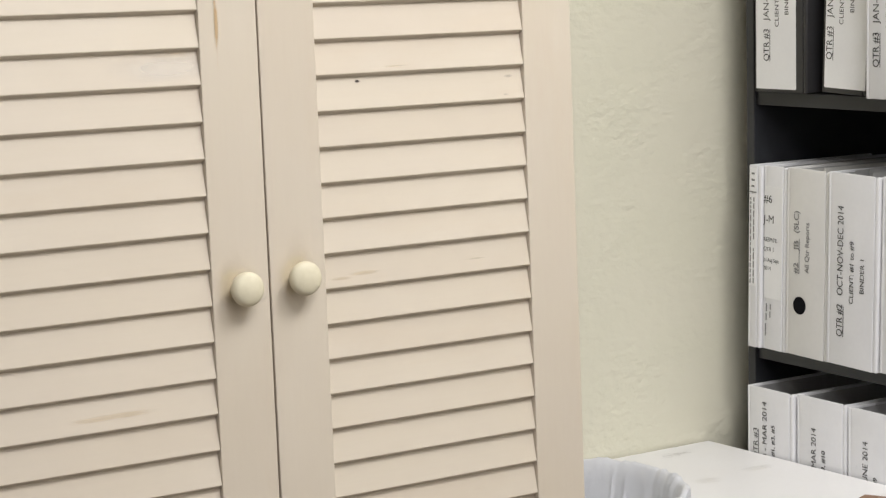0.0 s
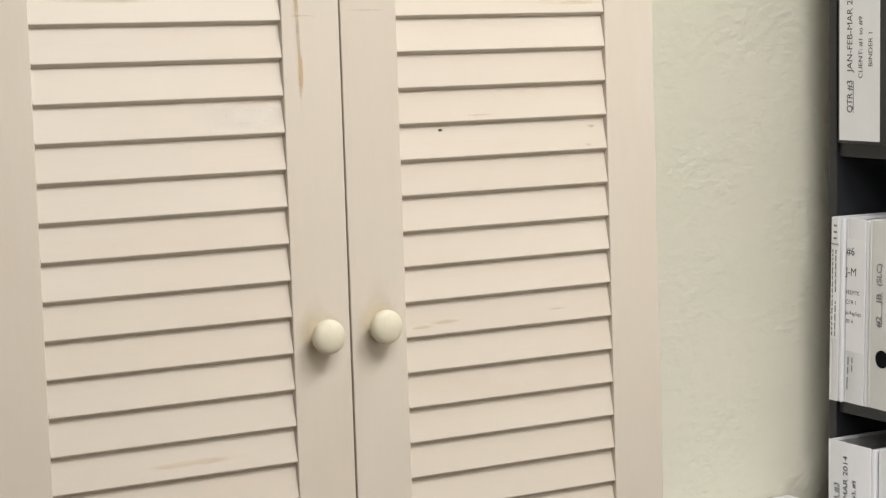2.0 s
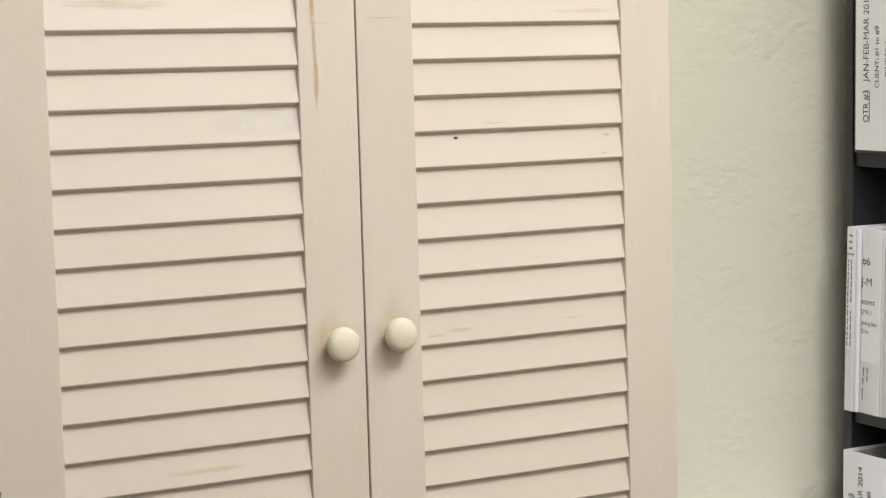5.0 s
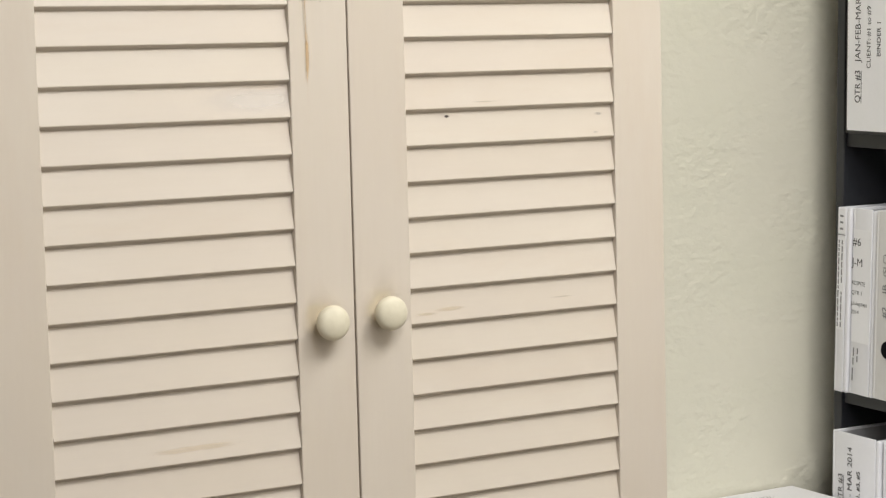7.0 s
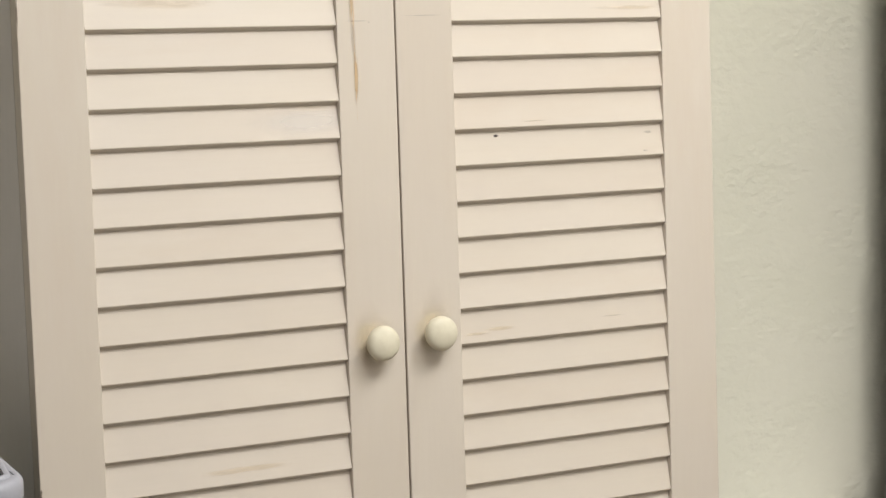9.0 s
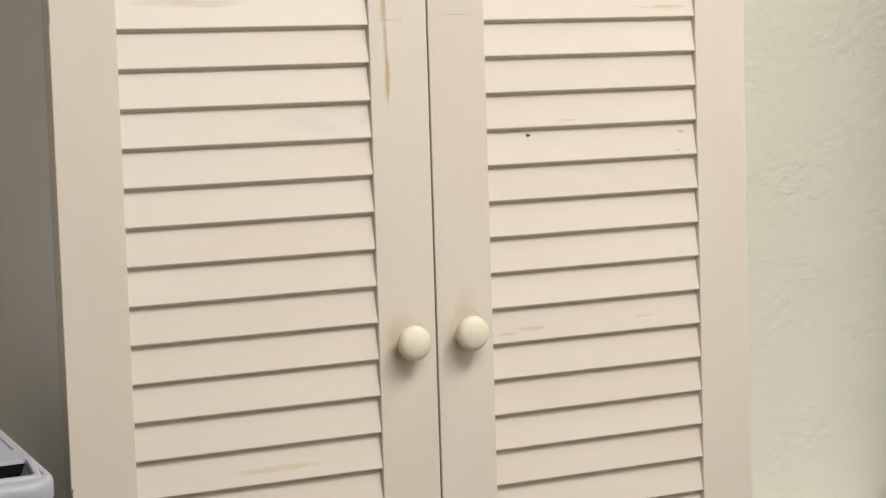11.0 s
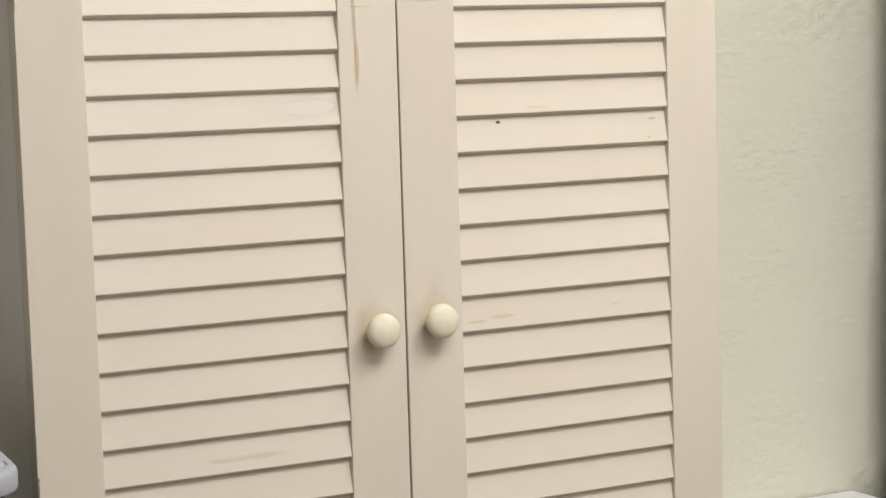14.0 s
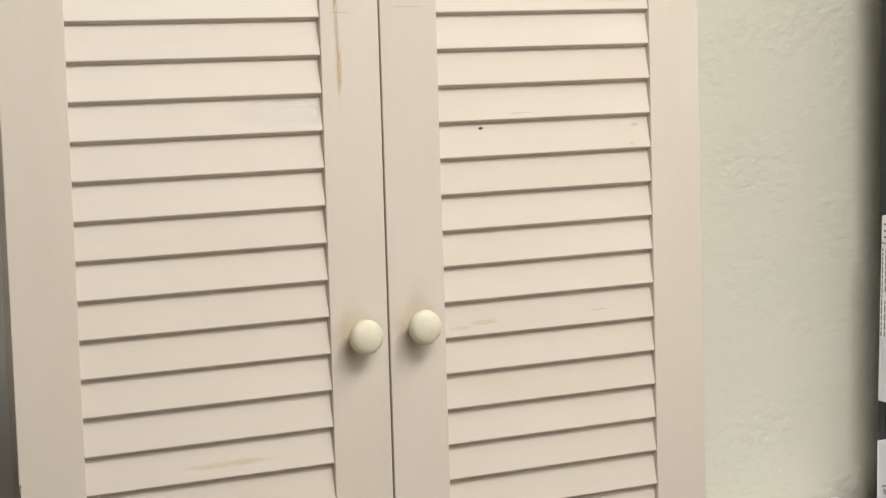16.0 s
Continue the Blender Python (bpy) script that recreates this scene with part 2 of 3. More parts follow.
def loft(rings, cap_first=False, cap_last=False):
    """Quads between closed rings of points."""
    bm = bmesh.new()
    vs = [[bm.verts.new(p) for p in ring] for ring in rings]
    for p, q in zip(vs, vs[1:]):
        for k in range(len(p)):
            j = (k + 1) % len(p)
            bm.faces.new((p[k], p[j], q[j], q[k]))
    if cap_first:
        bm.faces.new(vs[0])
    if cap_last:
        bm.faces.new(vs[-1])
    return bm


def words(text, length, height, turn, at, parent, ink=INK, bold=0.02, align="LEFT"):
    """Lettering as a flat mesh: length in metres along the line (0: as it comes), height of the capitals."""
    cu = bpy.data.curves.new("lettering", "FONT")
    cu.body, cu.size, cu.offset, cu.align_x = text, 1.0, bold, align
    tmp = new("lettering", cu)
    me = bpy.data.meshes.new_from_object(tmp.evaluated_get(bpy.context.evaluated_depsgraph_get()))
    bpy.data.objects.remove(tmp)
    bpy.data.curves.remove(cu)
    wide = max(v.co.x for v in me.vertices) - min(v.co.x for v in me.vertices)
    sy = height / 0.70
    sx = length / wide if length else sy
    for v in me.vertices:
        v.co = (v.co.x * sx, v.co.y * sy, 0)
    me.materials.clear()
    me.materials.append(ink)
    me.name = "lettering"
    ob = new("lettering", me)
    ob.parent = parent
    ob.matrix_local = Matrix.Translation(at) @ turn
    return ob


UPWARD = Matrix(((0, 0, -1, 0), (0, 1, 0, 0), (1, 0, 0, 0), (0, 0, 0, 1)))
LEVEL = Matrix(((0, 0, -1, 0), (-1, 0, 0, 0), (0, 1, 0, 0), (0, 0, 0, 1)))

# ---- the room ----
WALL_Y, WALL_X = 0.522, 1.402
WEST, SOUTH, TOP = -2.6, -4.6, 2.6


def setting(name, lo, hi, material, label):
    return tagged(part(name, box(lo, hi), material), label, kind="structure")


setting("floor", (WEST - 0.1, SOUTH - 0.1, -0.1), (WALL_X + 0.1, WALL_Y + 0.1, 0), CARPET, "unseen carpeted floor, brown to warm its bounce light")
setting("ceiling", (WEST - 0.1, SOUTH - 0.1, TOP), (WALL_X + 0.1, WALL_Y + 0.1, TOP + 0.1), CEILING, "plain white office ceiling")
setting("wall_north", (WEST - 0.1, WALL_Y, 0), (WALL_X + 0.1, WALL_Y + 0.1, TOP), WALL, "pale cream-green wall with trowelled plaster texture")
setting("wall_east", (WALL_X, SOUTH, 0), (WALL_X + 0.1, WALL_Y, TOP), WALL, "pale cream-green plastered wall")
# unseen walls close the room; their colour steers the bounce light
setting("wall_west", (WEST - 0.1, SOUTH, 0), (WEST, WALL_Y, TOP), WALL_PLAIN, "unseen plain wall, warm white for its bounce light")
setting("wall_south", (WEST - 0.1, SOUTH - 0.1, 0), (WALL_X + 0.1, SOUTH, TOP), WALL_PLAIN, "unseen plain wall, warm white for its bounce light")

# ---- louvred cabinet ----
PITCH, ROW0 = 0.0405, 1.52
HALF, OUTER, INNER = 0.4232, 0.353, 0.0711
DOOR_LOW, DOOR_HIGH, DOOR_THICK = 0.10, 1.88, 0.021
ROWS = range(-6, 30)

cabinet = thing("cabinet", pose(0, 0, 0), "cream-painted wooden cabinet with two louvred doors, closed", "cabinet")
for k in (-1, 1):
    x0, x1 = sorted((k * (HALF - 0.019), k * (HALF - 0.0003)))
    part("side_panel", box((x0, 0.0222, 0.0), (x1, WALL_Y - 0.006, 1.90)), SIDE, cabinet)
part("top_panel", box((-HALF - 0.006, 0.002, 1.901), (HALF + 0.006, WALL_Y - 0.004, 1.925), 0.003), PAINT_Z, cabinet)
part("bottom_panel", box((-HALF + 0.02, 0.026, 0.08), (HALF - 0.02, WALL_Y - 0.02, 0.10)), PAINT_Z, cabinet)
part("plinth", box((-HALF + 0.02, 0.03, 0.0), (HALF - 0.02, 0.048, 0.079), 0.001), PAINT_Z, cabinet)
part("back_panel", box((-HALF + 0.02, WALL_Y - 0.016, 0.101), (HALF - 0.02, WALL_Y - 0.008, 1.899)), PAINT_Z, cabinet)

span = OUTER - INNER
SLAT = finish("slat", strip(bmesh.new(), [(0.0010, 0.0035), (0.0012, 0.0026), (0.0020, 0.0020), (0.0082, -0.0009), (0.0089, -0.0024), (0.0150, -0.0024),
                                           (0.0150, 0.0395), (0.0090, 0.0395), (0.0081, 0.0380)], -span / 2 + 0.0003, span / 2 - 0.0003), PAINT_X)


def door(k, lift, lean, sag=0.0):
    """One door; k -1 or 1 for the side of its hinges."""
    d = part("door", box((min(k * 0.06, k * 0.36), 0.0155, DOOR_LOW + 0.03), (max(k * 0.06, k * 0.36), 0.0200, DOOR_HIGH - 0.03)), PAINT_Z, cabinet,
             "cream louvred door with a round knob")
    d.matrix_local = pose(1.2 * math.sin(radians(sag)), 0, lift, 0, -sag, lean)
    for a, b in ((0.00105, INNER), (OUTER, HALF)):
        lo, hi = sorted((k * a, k * b))
        part("stile", box((lo, 0, DOOR_LOW), (hi, DOOR_THICK, DOOR_HIGH), 0.0012, 2), PAINT_Z, d)
    low, high = ROW0 - PITCH * ROWS[-1] - 0.004, ROW0 - PITCH * ROWS[0] + 0.039
    lo, hi = sorted((k * (INNER + 0.0003), k * (OUTER - 0.0003)))
    part("rail", box((lo, 0.0006, DOOR_LOW), (hi, DOOR_THICK, low), 0.001, 1), PAINT_X, d)
    part("rail", box((lo, 0.0006, high), (hi, DOOR_THICK, DOOR_HIGH), 0.001, 1), PAINT_X, d)
    for i in ROWS:
        s = part("slat", SLAT, None, d)
        s.location = (k * (INNER + OUTER) / 2, random.uniform(-0.0002, 0.0002), ROW0 - PITCH * i + random.uniform(-0.0002, 0.0002))
        s.rotation_euler = (0, random.uniform(-0.0004, 0.0004), 0)
    knob = part("knob", lathe([(0.0100, 0.0), (0.0086, -0.0030), (0.0082, -0.0075), (0.0100, -0.0105), (0.0152, -0.0132), (0.0184, -0.0165), (0.0194, -0.0200),
                               (0.0192, -0.0226), (0.0184, -0.0250), (0.0168, -0.0272), (0.0140, -0.0288), (0.0100, -0.0301), (0.0055, -0.0309), (0.0015, -0.0312)]),
                KNOB, d, "ivory enamelled round knob", smooth=True)
    knob.location = (k * 0.0362 - 0.0022, 0, 1.1767 - (0.0015 if k < 0 else 0))
    return d


left_door = door(-1, 0.0, 0.0)
right_door = door(1, 0.0029, -0.25, 0.055)


def film(parent, name, x0, x1, z0, z1, y, material, tilt=0.0):
    """A stain or painted glow: a thin ragged film just in front of the paint; a tilted one lies on the face of its
    slat.
    """
    if tilt:
        up = ((z0 + z1) / 2 - ROW0) % PITCH
        y = 0.0006 + (up - 0.0035) * math.tan(tilt)
    bm = bmesh.new()
    n, w, h = 24, (x1 - x0) / 2, (z1 - z0) / 2
    edge = [(w * math.cos(2 * math.pi * a / n), h * math.sin(2 * math.pi * a / n)) for a in range(n)]
    mid = bm.verts.new((0, 0, 0))
    ring = [bm.verts.new((px, -math.tan(tilt) * -pz, pz)) for px, pz in edge]
    for a in range(n):
        bm.faces.new((mid, ring[a], ring[(a + 1) % n]))
    ob = part(name, bm, material, parent)
    ob.location = ((x0 + x1) / 2, y, (z0 + z1) / 2)
    return ob


def drip(parent, x, z_top, z_low, widest, y):
    """A run of old varnish: a thin ribbon that wanders and swells on its way down."""
    bm = bmesh.new()
    n, rows = 28, []
    for i in range(n + 1):
        u = i / n
        z = z_top + (z_low - z_top) * u
        cx = x + 0.0022 * noise.noise((0, 0, 9 * u + 3)) + 0.0012 * u
        w = widest * (0.25 + 0.35 * abs(noise.noise((4, 0, 7 * u))) + 0.75 * math.exp(-((u - 0.62) / 0.09) ** 2)) * (1 - u ** 6) * min(1.0, 0.12 + 3.2 * abs(noise.noise((2, 6, 13 * u + 1))))
        rows.append((bm.verts.new((cx - w / 2, y, z)), bm.verts.new((cx + w / 2, y, z))))
    for (a, b), (c, d) in zip(rows, rows[1:]):
        bm.faces.new((a, b, d, c))
    return part("drip_stain", bm, DRIP, parent)


LEAN = math.atan2(0.0071, 0.0345)
drip(left_door, -0.0512, 1.560, 1.418, 0.0050, -0.0004)
film(left_door, "drip_stain", -0.0548, -0.0462, 1.428, 1.502, -0.0006, STAIN_BROWN)
film(left_door, "drip_stain", -0.0575, -0.0495, 1.505, 1.620, -0.0006, STAIN_BROWN)
film(left_door, "drip_stain", -0.0560, -0.0480, 1.470, 1.545, -0.0008, STAIN_OLD)
film(left_door, "paint_patch", -0.200, -0.020, 1.400, 1.442, 0.0032, STAIN_WHITE, LEAN)
film(left_door, "worn_patch", -0.355, -0.190, 1.541, 1.556, 0.0040, STAIN_TAN, LEAN)
film(left_door, "worn_patch", -0.262, -0.128, 1.046, 1.056, 0.0020, STAIN_TAN, LEAN)
film(right_door, "worn_patch", 0.071, 0.112, 1.1655, 1.1710, 0.0012, STAIN_TAN, LEAN)
film(right_door, "worn_patch", 0.094, 0.150, 1.1685, 1.1750, 0.0018, STAIN_TAN, LEAN)
film(right_door, "worn_patch", 0.245, 0.372, 1.531, 1.538, 0.0018, STAIN_TAN, LEAN)
film(right_door, "scuff", 0.1215, 0.1320, 1.3893, 1.3942, 0.0057, STAIN_DARK, LEAN)
film(right_door, "scuff", 0.325, 0.343, 1.385, 1.390, 0.0045, STAIN_GREY, LEAN)
film(right_door, "scuff", 0.322, 0.332, 1.364, 1.368, 0.0015, STAIN_GREY, LEAN)
film(left_door, "pencil_mark", -0.066, -0.026, 1.5262, 1.5280, -0.0005, STAIN_GREY)
film(right_door, "pencil_mark", 0.002, 0.066, 1.5284, 1.5302, -0.0005, STAIN_GREY)
film(left_door, "chipped_edge", -0.4236, -0.4212, 1.030, 1.062, -0.0005, STAIN_CHIP)
film(left_door, "chipped_edge", -0.4236, -0.4214, 1.515, 1.575, -0.0005, STAIN_CHIP)
film(left_door, "scuff", -0.0340, -0.0310, 1.5245, 1.5270, -0.0005, STAIN_GREY)
film(left_door, "worn_patch", -0.140, -0.072, 1.4320, 1.4370, 0.0060, STAIN_TAN, LEAN)
film(right_door, "worn_patch", 0.150, 0.200, 1.4060, 1.4085, 0.0022, STAIN_TAN, LEAN)
film(right_door, "worn_patch", 0.255, 0.300, 1.1720, 1.1745, 0.0022, STAIN_TAN, LEAN)

film(left_door, "chipped_edge", -0.4236, -0.4220, 0.985, 1.024, -0.0005, STAIN_CHIP)
film(left_door, "chipped_edge", -0.4236, -0.4204, 1.052, 1.060, -0.0006, STAIN_CHIP)
# painted glow on the stiles round both knobs
film(left_door, "yellowed_ring", -0.074, -0.004, 1.141, 1.211, -0.0009, GLOW_YELLOW)
film(right_door, "yellowed_ring", 0.002, 0.070, 1.143, 1.213, -0.0009, GLOW_YELLOW)
film(left_door, "hand_grime", -0.070, -0.012, 1.120, 1.235, -0.0006, STAIN_GRIME)
film(right_door, "hand_grime", 0.010, 0.066, 1.130, 1.245, -0.0006, STAIN_GRIME)
# ---- white low cabinet by the wall ----
TABLE_Z = 0.752
low = thing("side_cabinet", pose(0.9065, 0.02, 0), "narrow white laminate side cabinet with pencil scribble on top", "cabinet")
part("top", box((-0.1225, -0.46, TABLE_Z - 0.022), (0.1475, 0.498, TABLE_Z), 0.0015), LAMINATE, low)
part("body", box((-0.112, -0.44, 0.05), (0.137, 0.494, TABLE_Z - 0.0225), 0.001), LAMINATE, low)
part("plinth", box((-0.108, -0.42, 0.0), (0.13, 0.49, 0.0495)), LAMINATE, low)


def scribble(parent, path, width, z):
    """Handwriting that cannot be read: a loose flat line."""
    bm = bmesh.new()
    pts = [Vector((x, y, z)) for x, y in path]
    left, right = [], []
    for i, p in enumerate(pts):
        way = (pts[min(i + 1, len(pts) - 1)] - pts[max(i - 1, 0)]).normalized()
        side = Vector((-way.y, way.x, 0)) * width / 2
        left.append(bm.verts.new(p + side)), right.append(bm.verts.new(p - side))
    for i in range(len(pts) - 1):
        bm.faces.new((left[i], left[i + 1], right[i + 1], right[i]))
    return part("pencil_line", bm, PENCIL, parent)


scribble(low, [(0.024 + 0.006 * math.cos(0.5 * q + 2), 0.452 + 0.010 * math.sin(0.5 * q + 2)) for q in range(13)], 0.0008, TABLE_Z + 0.0004)
scribble(low, [(0.037 + 0.00085 * q - 0.0038 * math.sin(0.8 * q), 0.454 + (0.012 if q < 6 else 0.006) * math.cos(0.8 * q)) for q in range(38)], 0.0008, TABLE_Z + 0.0004)
for q in range(5):
    speck = film(low, "grime_speck", 0, random.uniform(0.008, 0.018), 0, random.uniform(0.002, 0.0035), 0, STAIN_DARK)
    speck.matrix_local = Matrix.Translation((0.066 + 0.0125 * q + random.uniform(-0.004, 0.004), 0.4955 + random.uniform(-0.002, 0.003), TABLE_Z + 0.0005)) @ pose(0, 0, 0, -90, 0, 0)
mark = film(low, "faint_stain", -0.070, 0.000, 0.0, 0.050, 0, STAIN_FAINT)
mark.matrix_local = Matrix.Translation((-0.030, 0.285, TABLE_Z + 0.0004)) @ pose(0, 0, 0, -90, 0, 0)
mark = film(low, "faint_stain", 0.0, 0.080, 0.0, 0.040, 0, STAIN_FAINT)
mark.matrix_local = Matrix.Translation((0.080, 0.300, TABLE_Z + 0.0004)) @ pose(0, 0, 0, -90, 0, 0)

# ---- bin with liner ----
BIN_X, BIN_Y = 0.606, 0.298
bin_thing = thing("waste_bin", pose(BIN_X, BIN_Y, 0), "tall white plastic waste bin standing beside a cabinet", "waste bin")
BW, BD = 0.166, 0.182


def outline(z, grow, count=160):
    """A ring of the oval bin."""
    return [((BW + grow) * math.cos(a), (BD + grow) * math.sin(a), z) for a in (2 * math.pi * i / count for i in range(count))]


part("body", loft([outline(0.0, -0.045), outline(0.02, -0.04), outline(0.72, -0.008), outline(0.775, -0.004), outline(0.776, -0.008), outline(0.72, -0.012), outline(0.03, -0.044)],
                  True, True), BIN_PLASTIC, bin_thing, smooth=True)
part("rim", loft([outline(0.755, -0.003), outline(0.757, 0.004), outline(0.778, 0.005), outline(0.782, 0.0), outline(0.7775, -0.004)]), BIN_PLASTIC, bin_thing, smooth=True)


def liner_rings(count=288):
    """Down the outside, over the rim and far down inside, with creases that run from the rim."""
    levels = [(0.60 + 0.02 * q, 0.009, 0.012) for q in range(9)]
    levels += [(0.778, 0.007, 0.002), (0.785, 0.0062, 0.001), (0.7885, 0.0045, 0.0), (0.790, 0.0015, 0.0), (0.7895, -0.0020, 0.0005), (0.7865, -0.0050, 0.001), (0.780, -0.0082, 0.002)]
    levels += [(0.772 - 0.012 * q, -0.0115 - 0.0024 * q, min(0.004 + 0.0030 * q, 0.034)) for q in range(22)]
    levels += [(0.45, -0.048, 0.028), (0.35, -0.060, 0.028), (0.27, -0.075, 0.02)]
    rings = []
    for z, grow, deep in levels:
        ring = []
        for i in range(count):
            a = 2 * math.pi * i / count
            c, q = math.cos(a), math.sin(a)
            skew = a + 0.55 * noise.noise((1.5 * c, 1.5 * q, 4 * z))
            c2, q2 = math.cos(skew), math.sin(skew)
            crease = 1 - min(1.0, 6.0 * abs(noise.noise((1.7 * c2, 1.7 * q2, 3.0 * z + 2))))
            small = 1 - min(1.0, 4.0 * abs(noise.noise((6 * c2, 6 * q2, 14 * z + 8))))
            fold = 1 - min(1.0, 5.0 * abs(noise.noise((3.1 * c2 + 4, 3.1 * q2, 5.0 * z))))
            d = deep * (0.60 * crease ** 3 + 0.35 * fold ** 3 + 0.06 * small ** 2 + 0.6 * noise.noise((3 * c, 3 * q, 2 * z)))
            top = 0.005 * noise.noise((5 * c, 5 * q, 4)) + 0.0035 * noise.noise((15 * c, 15 * q, 7)) + 0.002 * noise.noise((34 * c, 34 * q, 3))
            ring.append(((BW + grow - d) * c, (BD + grow - d) * q, z + top * (1 if z > 0.7 else 0.3)))
        rings.append(ring)
    return rings


bag = tagged(part("bin_liner", loft(liner_rings(), False, True), FILM, smooth=True), "thin white plastic bin liner folded over the rim", "bin liner")
bag.matrix_world = pose(BIN_X, BIN_Y, 0)

# ---- document bin with a paper slot ----
DX0, DX1, DY0, DY1, DZ = -0.9614, -0.5100, -0.2784, 0.1704, 1.1270
cart = thing("document_bin", pose((DX0 + DX1) / 2, (DY0 + DY1) / 2, 0), "tall dark document bin with a light grey paper-slot lid", "document bin")
hx, hy = (DX1 - DX0) / 2, (DY1 - DY0) / 2


def lid_z(y, drop=0.0):
    return DZ - drop + (y + hy) * 0.085


def lid_ring(grow, drop, r=0.035):
    return [(px, py, lid_z(py, drop)) for px, py in rounded(-hx - grow, hx + grow, -hy - grow, hy + grow, r + grow, 8)]


SLOT_END, SLOT_Y, SLOT_WIDE, SKEW = hx - 0.0205, -hy + 0.0215, 0.050, 0.007


def slot_ring(grow, drop):
    """The paper slot's outline; its east end runs askew."""
    ring = rounded(-0.19 - grow, SLOT_END + grow, SLOT_Y - grow, SLOT_Y + SLOT_WIDE + grow, 0.003 + max(grow, 0), 8)
    return [(px + SKEW * (py - SLOT_Y) / SLOT_WIDE * (px + 0.19) / (SLOT_END + 0.19), py, lid_z(py, drop)) for px, py in ring]


part("body", loft([[(px, py, z) for px, py in rounded(-hx + g, hx - g, -hy + g, hy - g, 0.04, 8)] for z, g in ((0.0, 0.05), (0.03, 0.045), (1.0, 0.009), (DZ - 0.020, 0.008))],
                  True, False), DARK_PLASTIC, cart, smooth=True)
lid = part("lid", loft([lid_ring(-0.012, 0.0205), lid_ring(-0.001, 0.0205), lid_ring(0.0, 0.0185), lid_ring(0.0, 0.007), lid_ring(-0.0008, 0.0035), lid_ring(-0.0028, 0.0012), lid_ring(-0.0055, 0.0),
                        slot_ring(0.0070, 0.0), slot_ring(0.0064, -0.0018), slot_ring(0.0052, -0.0028), slot_ring(0.0028, -0.0030), slot_ring(0.0012, -0.0026), slot_ring(0.0, 0.0010)]), GREY_PLASTIC, cart, "light grey moulded lid with a long paper slot", smooth=True)
part("slot", loft([slot_ring(-0.0002, 0.0011), slot_ring(-0.0004, 0.14)], False, True), HOLE, lid, "dark paper slot")
ramp = bmesh.new()
ends = [[ramp.verts.new((SLOT_END + SKEW * u - 0.0008 - dx, SLOT_Y + SLOT_WIDE * u, lid_z(SLOT_Y + SLOT_WIDE * u, drop))) for dx, drop in ((0.0, 0.0012), (0.0, 0.012), (0.0045, 0.012))] for u in (0.015, 0.985)]
ramp.faces.new(ends[0]), ramp.faces.new(ends[1][::-1])
for q in range(3):
    ramp.faces.new((ends[0][q], ends[0][(q + 1) % 3], ends[1][(q + 1) % 3], ends[1][q]))
part("slot_end", ramp, GREY_PLASTIC, lid)
tick = bmesh.new()
t0, t1 = -0.199, -0.188
strip(tick, [(t0, lid_z(t0) + 0.0003), (t0, lid_z(t0) + 0.0007), (t1, lid_z(t1) + 0.0007), (t1, lid_z(t1) + 0.0003)], hx - 0.0105, hx - 0.0092)
part("moulded_tick", tick, INK_GREY, lid)
seam = bmesh.new()
strip(seam, [(-0.110, lid_z(-0.110) + 0.0003), (-0.110, lid_z(-0.110) + 0.0007), (0.200, lid_z(0.200) + 0.0007), (0.200, lid_z(0.200) + 0.0003)], hx - 0.0134, hx - 0.0122)
part("seam", seam, INK_GREY, lid)

# ---- bookcase ----
CX, CY0, CY1, CTOP = 1.078, -0.42, 0.4385, 1.72
# the bookcase is racked: it leans a little towards the room's south
LEANING = pose(0, 0.41, 1.1, 1.2) @ Matrix.Translation((0, -0.41, -1.1))
case = thing("bookcase", LEANING @ pose(CX, (CY0 + CY1) / 2, 0), "black wood-laminate bookcase full of ring binders", "bookcase")
hw, deep = (CY1 - CY0) / 2, 0.30
for k in (-1, 1):
    lo, hi = sorted((k * (hw - 0.018), k * hw))
    part("side_panel", box((0, lo, 0.0 if k > 0 else 0.0176), (deep, hi, CTOP - 0.0255), 0.0015), BLACK_WOOD, case)
SHELVES = (0.10, 0.566, 0.9205, 1.328)
for z in SHELVES:
    part("shelf", box((0.006, -hw + 0.0185, z - 0.022), (deep - 0.008, hw - 0.0185, z), 0.0012), BLACK_WOOD, case)
part("top", box((-0.004, -hw - 0.004, CTOP - 0.025), (deep, hw + 0.004, CTOP), 0.0015), BLACK_WOOD, case)
part("back_panel", box((deep - 0.0075, -hw + 0.0182, 0.01), (deep - 0.001, hw - 0.0182, CTOP - 0.0253)), BACK_BOARD, case)


